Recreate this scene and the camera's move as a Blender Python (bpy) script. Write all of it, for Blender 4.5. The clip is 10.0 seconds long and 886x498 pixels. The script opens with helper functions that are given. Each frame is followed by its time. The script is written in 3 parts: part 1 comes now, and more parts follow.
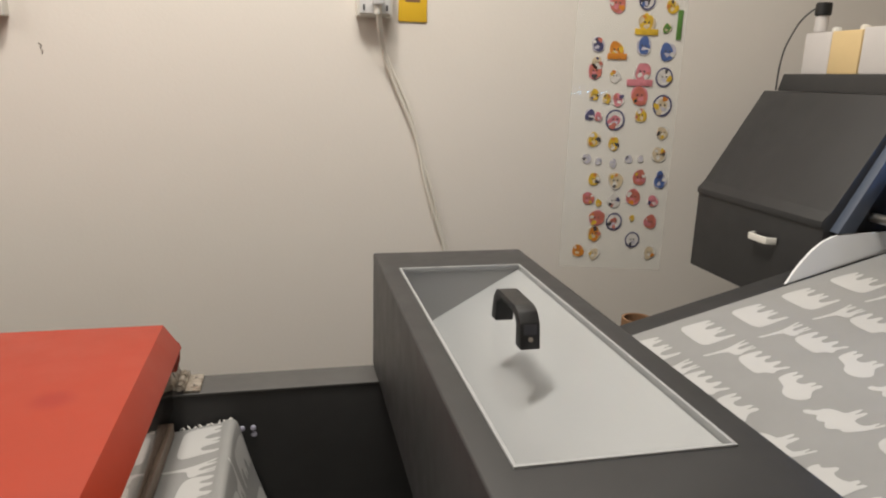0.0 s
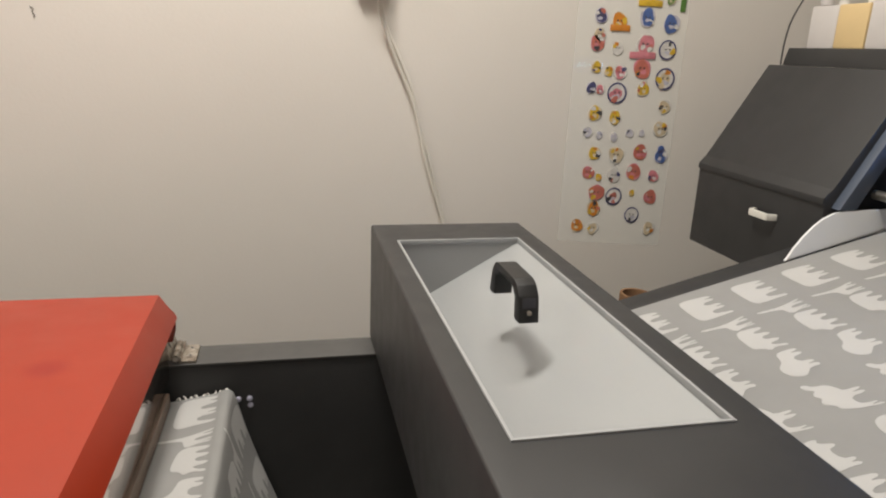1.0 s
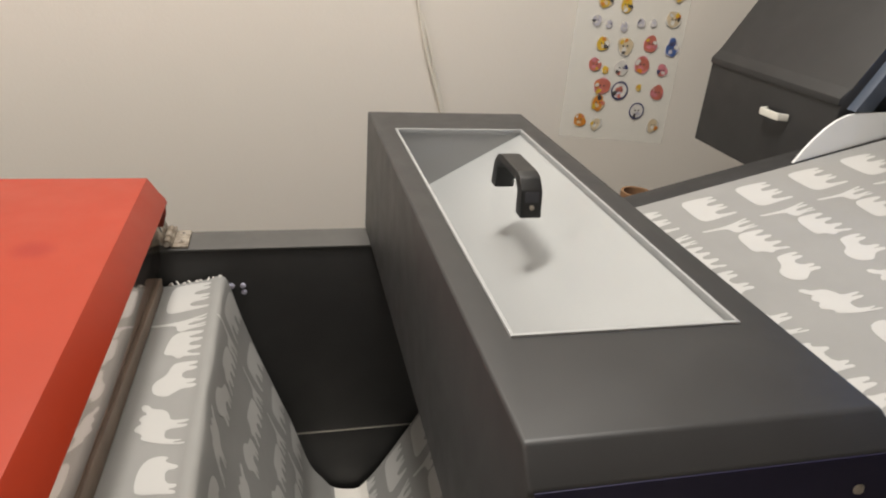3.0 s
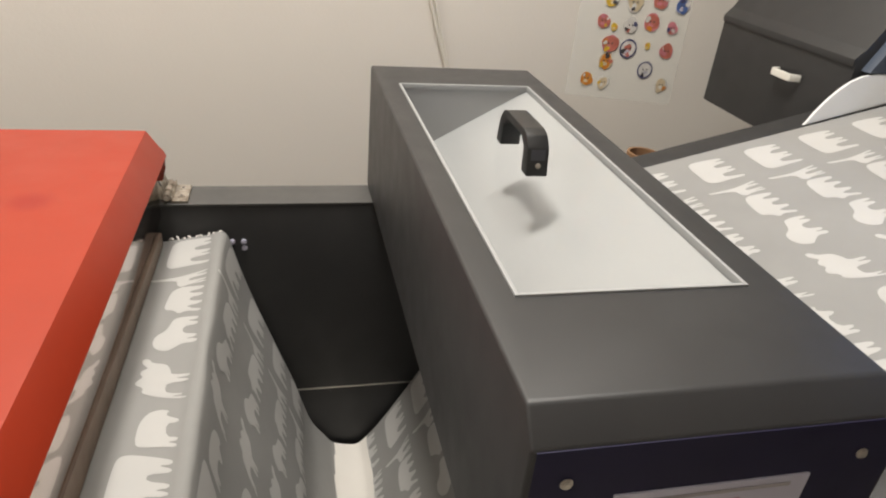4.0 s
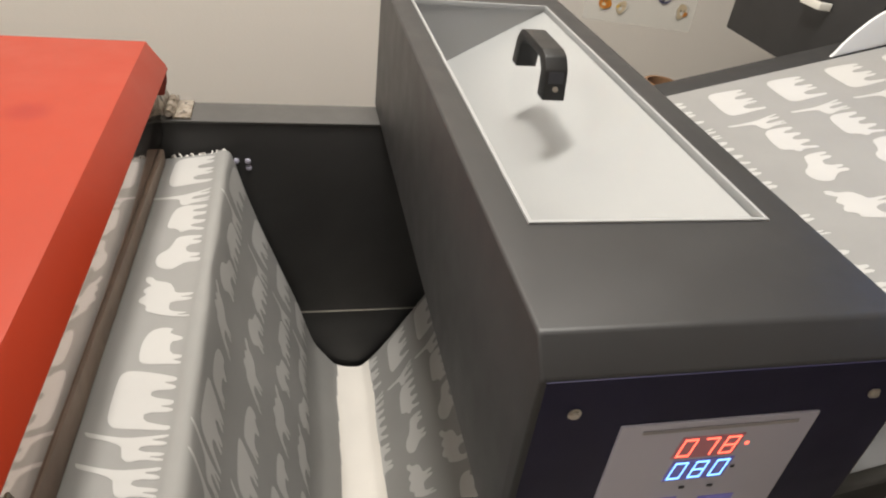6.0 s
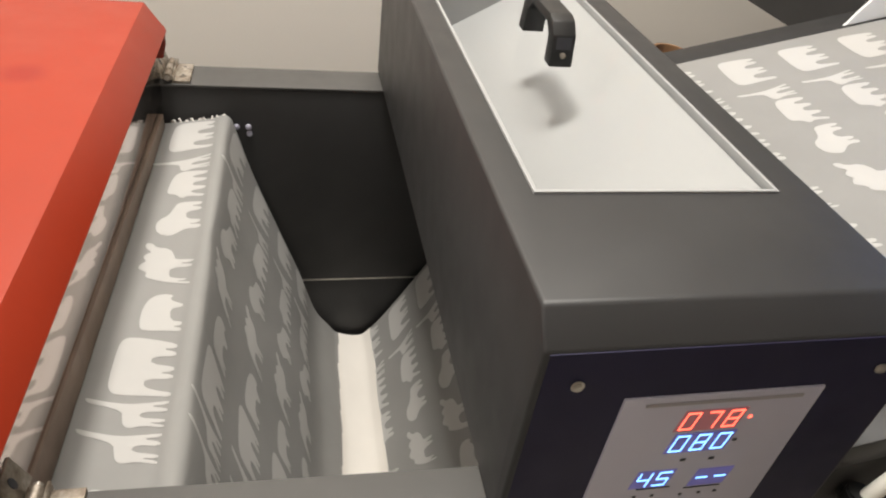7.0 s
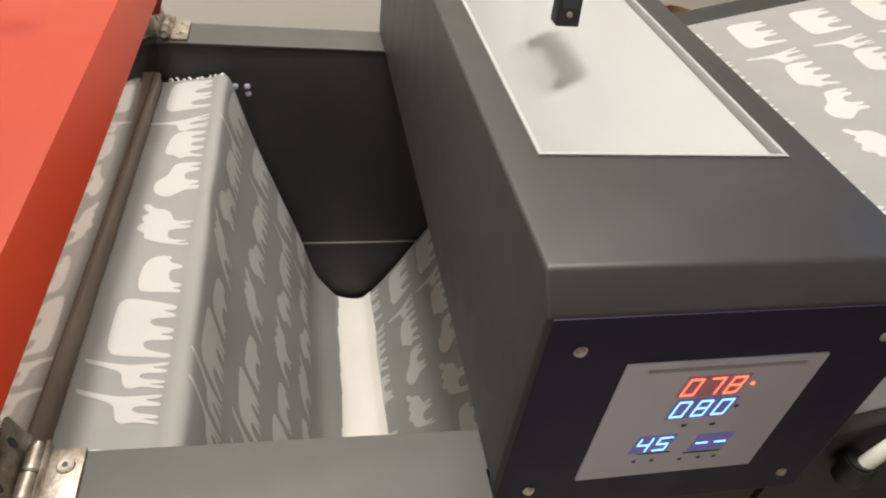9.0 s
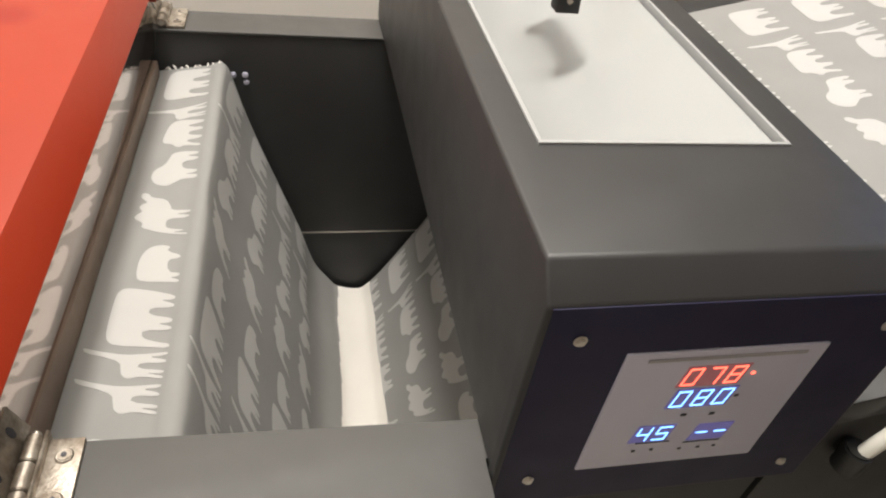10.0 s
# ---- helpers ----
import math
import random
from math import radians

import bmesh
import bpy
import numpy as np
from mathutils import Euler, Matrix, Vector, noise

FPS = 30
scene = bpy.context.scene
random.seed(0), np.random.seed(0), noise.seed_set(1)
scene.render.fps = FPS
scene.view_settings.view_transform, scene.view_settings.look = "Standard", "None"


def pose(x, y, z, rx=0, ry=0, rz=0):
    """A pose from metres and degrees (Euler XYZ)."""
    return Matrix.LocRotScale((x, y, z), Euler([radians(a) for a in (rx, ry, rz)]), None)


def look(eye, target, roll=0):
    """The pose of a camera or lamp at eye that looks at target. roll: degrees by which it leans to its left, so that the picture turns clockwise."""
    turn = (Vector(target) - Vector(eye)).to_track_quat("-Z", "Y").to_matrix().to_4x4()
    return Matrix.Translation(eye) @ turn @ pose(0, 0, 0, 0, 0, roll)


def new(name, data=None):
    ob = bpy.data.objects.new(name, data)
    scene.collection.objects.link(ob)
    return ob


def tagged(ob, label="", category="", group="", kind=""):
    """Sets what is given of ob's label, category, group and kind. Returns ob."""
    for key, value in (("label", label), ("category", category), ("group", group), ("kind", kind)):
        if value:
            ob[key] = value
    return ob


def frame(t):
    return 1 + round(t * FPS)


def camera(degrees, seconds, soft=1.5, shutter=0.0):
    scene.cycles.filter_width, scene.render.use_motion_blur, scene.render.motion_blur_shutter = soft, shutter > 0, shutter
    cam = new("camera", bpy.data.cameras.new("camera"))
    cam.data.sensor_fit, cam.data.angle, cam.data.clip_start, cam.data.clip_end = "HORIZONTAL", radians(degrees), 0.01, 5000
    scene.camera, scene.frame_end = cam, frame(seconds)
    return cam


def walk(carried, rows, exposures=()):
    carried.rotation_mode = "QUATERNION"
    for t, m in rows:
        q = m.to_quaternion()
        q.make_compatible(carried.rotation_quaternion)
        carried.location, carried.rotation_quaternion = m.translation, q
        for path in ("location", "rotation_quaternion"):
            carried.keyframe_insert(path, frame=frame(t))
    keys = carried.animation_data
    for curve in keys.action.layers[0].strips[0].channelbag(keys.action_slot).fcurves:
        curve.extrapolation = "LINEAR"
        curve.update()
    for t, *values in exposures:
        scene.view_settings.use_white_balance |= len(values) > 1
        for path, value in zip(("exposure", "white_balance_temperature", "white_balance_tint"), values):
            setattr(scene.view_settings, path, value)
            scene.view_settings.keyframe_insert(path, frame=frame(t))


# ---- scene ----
cam = camera(66.2, 10.0, soft=2.1)
PATH = [
    (0, (-0.132, -0.323, 1.386), (0.304, 1.566, 0.893), 1.7),
    (0.5, (-0.132, -0.32, 1.384), (0.307, 1.56, 0.86), 2.1),
    (1, (-0.131, -0.314, 1.381), (0.31, 1.553, 0.815), 2.4),
    (1.5, (-0.131, -0.308, 1.379), (0.312, 1.537, 0.748), 2.8),
    (2, (-0.13, -0.299, 1.374), (0.316, 1.513, 0.654), 3.4),
    (2.5, (-0.131, -0.293, 1.371), (0.319, 1.487, 0.577), 4.0),
    (4, (-0.131, -0.28, 1.361), (0.313, 1.418, 0.403), 5.5),
    (4.5, (-0.132, -0.276, 1.358), (0.309, 1.394, 0.35), 6.0),
    (5, (-0.133, -0.273, 1.354), (0.305, 1.37, 0.302), 6.6),
    (5.5, (-0.133, -0.27, 1.351), (0.301, 1.347, 0.256), 7.1),
    (7, (-0.132, -0.26, 1.344), (0.291, 1.276, 0.135), 8.3),
    (7.5, (-0.133, -0.258, 1.341), (0.29, 1.254, 0.103), 8.7),
    (8, (-0.132, -0.257, 1.34), (0.29, 1.238, 0.08), 8.9),
    (8.5, (-0.132, -0.256, 1.339), (0.29, 1.227, 0.065), 9.0),
    (9, (-0.132, -0.255, 1.338), (0.289, 1.216, 0.05), 9.2),
    (9.5, (-0.132, -0.254, 1.337), (0.29, 1.207, 0.038), 9.3),
    (10, (-0.131, -0.253, 1.336), (0.29, 1.197, 0.025), 9.3),
]
walk(cam, [(t, look(eye, target, roll)) for t, eye, target, roll in PATH],
     exposures=[(0.0, -1.08), (1.0, -1.05), (2.5, -0.86), (4.5, -0.64), (7.0, -0.54), (10.0, -0.46)])

# ---- light ----
def lamp(name, kind, m, power, colour, size=0.1, size_y=None):
    data = bpy.data.lights.new(name, kind)
    data.energy, data.color = power, colour
    if kind == "AREA":
        data.shape, data.size, data.size_y = "RECTANGLE", size, size_y or size
    else:
        data.shadow_soft_size = size
    ob = new(name, data)
    ob.matrix_world = m
    return ob


world = bpy.data.worlds.new("world")
world.use_nodes = True
world.node_tree.nodes["Background"].inputs[0].default_value = (0.9, 0.85, 0.78, 1)
world.node_tree.nodes["Background"].inputs[1].default_value = 0.02
scene.world = world
lamp("ceiling_lamp_light", "AREA", pose(-0.34, 0.52, 2.92), 54, (1.0, 0.95, 0.87), 0.24, 0.24)
# Unseen overhead fill, added to brighten the hanging loop of cloth.
lamp("overhead_fill_light", "AREA", pose(0.0, 0.42, 2.92), 38, (1.0, 0.95, 0.88), 0.6, 0.5)
# Unseen source in the west, added to brighten the dryer's left side.
lamp("west_fill_light", "AREA", look((-2.2, -0.1, 2.75), (0.0, 0.5, 0.8)), 38, (1.0, 0.955, 0.885), 1.4, 1.0)


# ---- materials ----
def material(name, colour, rough=0.5, metal=0.0, vary=0.15, scale=6.0, grain=0.0, grain_scale=400.0, spec=0.5, colour2=None,
             rough_vary=0.1, coat=0.0, stretch=(1, 1, 1)):
    """Principled surface with large-scale colour variation, roughness variation and fine bump."""
    m = bpy.data.materials.new(name)
    m.use_nodes = True
    nt = m.node_tree
    b = nt.nodes["Principled BSDF"]
    co = nt.nodes.new("ShaderNodeTexCoord")
    mp = nt.nodes.new("ShaderNodeMapping")
    mp.inputs["Scale"].default_value = stretch
    nt.links.new(co.outputs["Object"], mp.inputs["Vector"])
    n1 = nt.nodes.new("ShaderNodeTexNoise")
    n1.inputs["Scale"].default_value, n1.inputs["Detail"].default_value, n1.inputs["Roughness"].default_value = scale, 6, 0.6
    nt.links.new(mp.outputs[0], n1.inputs["Vector"])
    mix = nt.nodes.new("ShaderNodeMix")
    mix.data_type = "RGBA"
    c2 = colour2 or tuple(c * (1 - vary) for c in colour)
    mix.inputs["A"].default_value, mix.inputs["B"].default_value = (*colour, 1), (*c2, 1)
    ramp = nt.nodes.new("ShaderNodeMapRange")
    ramp.inputs["From Min"].default_value, ramp.inputs["From Max"].default_value = 0.35, 0.65
    nt.links.new(n1.outputs["Fac"], ramp.inputs["Value"])
    nt.links.new(ramp.outputs[0], mix.inputs["Factor"])
    nt.links.new(mix.outputs["Result"], b.inputs["Base Color"])
    n3 = nt.nodes.new("ShaderNodeTexNoise")
    n3.inputs["Scale"].default_value, n3.inputs["Detail"].default_value = scale * 5, 4
    nt.links.new(mp.outputs[0], n3.inputs["Vector"])
    rr = nt.nodes.new("ShaderNodeMapRange")
    rr.inputs["To Min"].default_value, rr.inputs["To Max"].default_value = max(0.02, rough - rough_vary), min(1, rough + rough_vary)
    nt.links.new(n3.outputs["Fac"], rr.inputs["Value"])
    nt.links.new(rr.outputs[0], b.inputs["Roughness"])
    b.inputs["Metallic"].default_value = metal
    b.inputs["Specular IOR Level"].default_value = spec
    b.inputs["Coat Weight"].default_value = coat
    if grain:
        n2 = nt.nodes.new("ShaderNodeTexNoise")
        n2.inputs["Scale"].default_value, n2.inputs["Detail"].default_value = grain_scale, 3
        nt.links.new(mp.outputs[0], n2.inputs["Vector"])
        bump = nt.nodes.new("ShaderNodeBump")
        bump.inputs["Strength"].default_value, bump.inputs["Distance"].default_value = grain, 0.001
        nt.links.new(n2.outputs["Fac"], bump.inputs["Height"])
        nt.links.new(bump.outputs[0], b.inputs["Normal"])
    return m


def glowing(name, colour, strength, base=None):
    m = bpy.data.materials.new(name)
    m.use_nodes = True
    b = m.node_tree.nodes["Principled BSDF"]
    b.inputs["Base Color"].default_value = (*(base or [c * 0.2 for c in colour]), 1)
    b.inputs["Emission Color"].default_value = (*colour, 1)
    b.inputs["Emission Strength"].default_value = strength
    return m


def clear_sheet(name, tint=(1, 1, 1), milky=0.0, gloss=0.25):
    """Clear plastic: what is behind shows through, gloss by Fresnel, a little milky."""
    m = bpy.data.materials.new(name)
    m.use_nodes = True
    nt = m.node_tree
    nt.nodes.remove(nt.nodes["Principled BSDF"])
    tr, df, gl = (nt.nodes.new("ShaderNodeBsdf" + k) for k in ("Transparent", "Diffuse", "Glossy"))
    tr.inputs[0].default_value = (*tint, 1)
    df.inputs[0].default_value = (0.8, 0.8, 0.78, 1)
    gl.inputs["Roughness"].default_value = 0.06
    m1, m2 = nt.nodes.new("ShaderNodeMixShader"), nt.nodes.new("ShaderNodeMixShader")
    m1.inputs[0].default_value = milky
    lw = nt.nodes.new("ShaderNodeLayerWeight")
    lw.inputs["Blend"].default_value = 0.35
    fr = nt.nodes.new("ShaderNodeMapRange")
    fr.inputs["From Min"].default_value, fr.inputs["From Max"].default_value = 0.2, 1.0
    fr.inputs["To Min"].default_value, fr.inputs["To Max"].default_value = 0.02, gloss
    nt.links.new(lw.outputs["Facing"], fr.inputs["Value"])
    nt.links.new(tr.outputs[0], m1.inputs[1])
    nt.links.new(df.outputs[0], m1.inputs[2])
    nt.links.new(fr.outputs[0], m2.inputs[0])
    nt.links.new(m1.outputs[0], m2.inputs[1])
    nt.links.new(gl.outputs[0], m2.inputs[2])
    nt.links.new(m2.outputs[0], nt.nodes["Material Output"].inputs[0])
    return m


PAINT = material("grey_powder_coat", (0.0305, 0.0305, 0.0315), 0.48, vary=0.2, scale=5, grain=0.06, grain_scale=1600)
# Near-black navy, made bluer to stand in for the display's blue glow.
FRONT = material("navy_black_glow_tint", (0.015, 0.0135, 0.043), 0.55, vary=0.2, grain=0.05, grain_scale=1600, spec=0.3)
BLACK = material("black_steel", (0.034, 0.0335, 0.0335), 0.55, vary=0.3, scale=4, grain=0.2, grain_scale=700)
RAIL = material("grey_rail_paint", (0.080, 0.078, 0.075), 0.58, vary=0.15, scale=8, grain=0.06, grain_scale=1600)
RED = material("red_enamel", (0.345, 0.034, 0.012), 0.40, vary=0.10, scale=3, grain=0.03, grain_scale=900, spec=0.4)
WHITE = material("white_enamel", (0.70, 0.70, 0.695), 0.35, vary=0.04, scale=4)
TRAY = material("pale_grey_enamel", (0.352, 0.356, 0.358), 0.35, vary=0.05, scale=4)
WALL = material("wall_paint", (0.77, 0.725, 0.665), 0.85, vary=0.05, scale=1.2, grain=0.25, grain_scale=160, colour2=(0.74, 0.695, 0.635))
# Unseen ceiling and floor, made paler to bounce more light.
CEIL = material("ceiling_paint", (0.87, 0.86, 0.84), 0.9, vary=0.04, scale=1)
FLOOR = material("pale_bounce_floor", (0.55, 0.52, 0.47), 0.5, vary=0.2, scale=3, grain=0.1)
STEEL = material("zinc_steel", (0.70, 0.66, 0.60), 0.40, metal=1.0, vary=0.3, scale=30, rough_vary=0.15)
WORN = material("worn_zinc", (0.50, 0.455, 0.395), 0.48, metal=0.8, vary=0.5, scale=70, rough_vary=0.2, grain=0.3, grain_scale=500, colour2=(0.20, 0.165, 0.13))
POLISHED = material("polished_aluminium", (0.58, 0.50, 0.46), 0.09, metal=1.0, vary=0.1, scale=10, rough_vary=0.05)
BROWN = material("brown_gap_shade", (0.23, 0.165, 0.125), 0.55, vary=0.3, scale=12, grain=0.2)
CLOTH = material("grey_cloth", (0.293, 0.290, 0.281), 0.75, vary=0.07, scale=9, grain=0.35, grain_scale=1400, spec=0.25)
PRINT = material("white_cloth", (0.50, 0.493, 0.48), 0.75, vary=0.05, scale=9, grain=0.35, grain_scale=1400, spec=0.25)
BARE = material("bare_white_cloth", (0.82, 0.785, 0.735), 0.8, vary=0.05, scale=9, grain=0.35, grain_scale=1400, spec=0.2)
PLASTIC = material("black_plastic", (0.013, 0.013, 0.013), 0.42, vary=0.2, grain=0.2, grain_scale=1200)
IVORY = material("ivory_plastic", (0.72, 0.70, 0.64), 0.4, vary=0.05)
CABLE = material("cream_cable", (0.76, 0.72, 0.64), 0.5, vary=0.08)
PANEL = material("panel_film", (0.54, 0.53, 0.63), 0.4, vary=0.05)
FILM = clear_sheet("clear_film", (0.97, 0.98, 0.97), 0.28)
ACRYLIC = clear_sheet("clear_acrylic", (0.985, 0.99, 0.99), 0.0, 0.03)
GUIDE = material("milky_guide_plastic", (0.80, 0.81, 0.82), 0.35, vary=0.05, scale=5)
YELLOW = material("yellow_card", (0.80, 0.50, 0.02), 0.7, vary=0.06)
CARD = material("brown_cardboard", (0.25, 0.135, 0.065), 0.85, vary=0.2, scale=30)
TANK = material("translucent_tank", (0.62, 0.59, 0.57), 0.4, vary=0.08)
TANKY = material("yellow_ink_tank", (0.72, 0.54, 0.28), 0.4, vary=0.12)
# Ink of the key marks; its dark also stands in for shade in holes.
INK = material("ink_and_hole_shade", (0.05, 0.05, 0.06), 0.6)
# Grey steel; the blue light falling on it is put into its colour.
BLUE_IN = material("blue_lit_grey_steel", (0.09, 0.11, 0.15), 0.4, vary=0.15)
RED_LED = glowing("red_segments", (1.0, 0.12, 0.07), 5.0)
BLUE_LED = glowing("blue_segments", (0.20, 0.45, 1.0), 4.5)
# Tint and weak glow of the windows stand in for the figures' halo.
RED_HALO = glowing("red_halo_window", (1.0, 0.05, 0.10), 0.10, (0.40, 0.24, 0.28))
BLUE_HALO = glowing("blue_halo_window", (0.10, 0.10, 1.0), 0.16, (0.26, 0.25, 0.42))
BLUE_STRIP = glowing("blue_light_strip", (0.15, 0.4, 1.0), 30.0)


# ---- mesh helpers ----
def bm_box(x0, x1, y0, y1, z0, z1, bevel=0.0, seg=2):
    bm = bmesh.new()
    bmesh.ops.create_cube(bm, size=1)
    for v in bm.verts:
        v.co = Vector(((x0 + x1) / 2 + v.co.x * (x1 - x0), (y0 + y1) / 2 + v.co.y * (y1 - y0), (z0 + z1) / 2 + v.co.z * (z1 - z0)))
    if bevel:
        bmesh.ops.bevel(bm, geom=bm.edges[:], offset=bevel, segments=seg, profile=0.6, affect="EDGES")
    return bm


def bm_prism(points, a, b, axis="y", bevel=0.0):
    """A closed outline of 2D points drawn out from a to b along an axis (y: points are x, z; x: points are y, z; z: points are x, y)."""
    bm = bmesh.new()
    put = {"y": lambda p, t: (p[0], t, p[1]), "x": lambda p, t: (t, p[0], p[1]), "z": lambda p, t: (p[0], p[1], t)}[axis]
    lo, hi = [bm.verts.new(put(p, a)) for p in points], [bm.verts.new(put(p, b)) for p in points]
    n = len(points)
    bm.faces.new(lo), bm.faces.new(hi)
    for i in range(n):
        bm.faces.new((lo[i], lo[(i + 1) % n], hi[(i + 1) % n], hi[i]))
    bmesh.ops.recalc_face_normals(bm, faces=bm.faces[:])
    if bevel:
        bmesh.ops.bevel(bm, geom=bm.edges[:], offset=bevel, segments=2, profile=0.6, affect="EDGES")
    return bm


def bm_cylinder(centre, radius, depth, axis="z", seg=24, r2=None, bevel=0.0):
    bm = bmesh.new()
    bmesh.ops.create_cone(bm, cap_ends=True, segments=seg, radius1=radius, radius2=radius if r2 is None else r2, depth=depth)
    if bevel:
        bmesh.ops.bevel(bm, geom=[e for e in bm.edges if len(e.link_faces) == 2 and e.calc_face_angle() > 0.8], offset=bevel, segments=2, affect="EDGES")
    turn = {"z": pose(0, 0, 0), "x": pose(0, 0, 0, 0, 90, 0), "y": pose(0, 0, 0, 90, 0, 0)}[axis]
    bm.transform(Matrix.Translation(centre) @ turn)
    return bm


def join(*bms):
    out = bms[0]
    for other in bms[1:]:
        me = bpy.data.meshes.new("tmp")
        other.to_mesh(me)
        out.from_mesh(me)
        bpy.data.meshes.remove(me)
        other.free()
    return out


def mesh_of(name, bm, mats, smooth=True, angle=35):
    me = bpy.data.meshes.new(name)
    bm.to_mesh(me)
    bm.free()
    for m in mats if isinstance(mats, (list, tuple)) else [mats]:
        me.materials.append(m)
    if smooth:
        me.shade_smooth()
        me.set_sharp_from_angle(angle=radians(angle))
    return me


def part(name, bm, mats, parent, label="", smooth=True):
    ob = new(name, mesh_of(name, bm, mats, smooth))
    ob.parent = parent
    return tagged(ob, label)


def thing(name, label, category, group="", kind=""):
    return tagged(new(name), label, category, group, kind)


def solid(name, bm, mats, label="", category="", kind="", group="", smooth=True):
    return tagged(new(name, mesh_of(name, bm, mats, smooth)), label, category, group, kind)


def tube(name, points, radius, mat, parent=None, label="", category=""):
    cu = bpy.data.curves.new(name, "CURVE")
    cu.dimensions, cu.bevel_depth, cu.bevel_resolution, cu.use_fill_caps = "3D", radius, 3, True
    sp = cu.splines.new("NURBS")
    sp.points.add(len(points) - 1)
    for p, q in zip(sp.points, points):
        p.co = (*q, 1)
    sp.use_endpoint_u, sp.order_u, sp.resolution_u = True, 3, 8
    tmp = bpy.data.objects.new("tmp", cu)
    me = bpy.data.meshes.new_from_object(tmp)
    bpy.data.objects.remove(tmp)
    me.name = name
    me.materials.clear()
    me.materials.append(mat)
    me.shade_smooth()
    ob = new(name, me)
    if parent:
        ob.parent = parent
    return tagged(ob, label, category)


# ---- the room ----
WALL_Y = 1.272
solid("floor", bm_box(-2.6, 2.8, -3.2, 1.40, -0.1, 0.0), FLOOR, "unseen pale floor of the workshop, bouncing light up", "floor", "structure")
solid("wall_north", bm_box(-2.7, 2.9, WALL_Y, WALL_Y + 0.12, 0.0, 3.0), WALL, "plain cream painted wall behind the machine", "wall", "structure")
solid("wall_south", bm_box(-2.7, 2.9, -3.32, -3.2, 0.0, 3.0), WALL, "plain cream painted wall", "wall", "structure")
solid("wall_west", bm_box(-2.72, -2.6, -3.2, WALL_Y, 0.0, 3.0), WALL, "plain cream painted wall", "wall", "structure")
solid("wall_east", bm_box(2.8, 2.92, -3.2, WALL_Y, 0.0, 3.0), WALL, "plain cream painted wall", "wall", "structure")
solid("ceiling", bm_box(-2.7, 2.9, -3.3, WALL_Y + 0.1, 3.0, 3.1), CEIL, "white painted ceiling", "ceiling", "structure")

# ---- side rails and inner plates of the textile machine ----
RZ = 0.903
machine = thing("machine_frame", "grey steel side rails and black plates of the textile machine", "machine frame")
part("rear_rail", bm_box(-1.3, 0.262, 0.6885, 0.755, RZ - 0.004, RZ, 0.0012), RAIL, machine, "grey painted steel rail")
part("front_rail", bm_prism([(-1.3, 0.043), (-1.3, -0.14), (-0.0006, -0.14), (-0.0006, -0.002), (0.262, -0.002), (0.262, 0.032), (0.0, 0.032), (-0.29, 0.040)], RZ - 0.004, RZ, "z", 0.001), RAIL, machine, "grey painted steel rail")
part("rear_plate", bm_box(-1.3, 0.26, 0.6905, 0.75, 0.5325, RZ - 0.0045, 0.002), BLACK, machine, "matt black side plate")
part("rear_lower_plate", bm_box(-1.3, 0.26, 0.693, 0.75, 0.0, 0.530, 0.002), BLACK, machine, "matt black lower side plate")
part("rear_seam", bm_box(-1.3, 0.26, 0.6895, 0.70, 0.5302, 0.5323), STEEL, machine, "bright sheet metal edge")
part("front_plate", bm_box(-1.3, 0.26, -0.001, 0.030, 0.0, RZ - 0.0045, 0.002), BLACK, machine, "matt black side plate")
part("cross_plate", bm_box(0.225, 0.26, 0.042, 0.689, 0.0, 0.70, 0.002), BLACK, machine)
part("left_cross_plate", bm_box(-0.42, -0.40, 0.042, 0.689, 0.0, 0.80, 0.002), BLACK, machine)
# Screws in pale panel colour, which stands in for their small glints.
for k, (x, z) in enumerate(((-0.232, 0.838), (-0.215, 0.838), (-0.198, 0.838), (-0.197, 0.827))):
    part("screw", join(bm_cylinder((x, 0.6885, z), 0.0045, 0.004, "y", 12, bevel=0.001), bm_cylinder((x, 0.6862, z), 0.002, 0.002, "y", 6)), PANEL, machine)

# ---- dryer box ----
BX, BY, BT = 0.250, 0.760, 1.100
HX0, HX1, HY0, HY1 = 0.0285, 0.219, 0.110, 0.659
dryer = thing("dryer_box", "dark grey dryer box with a clear lid over a white tray", "dryer")


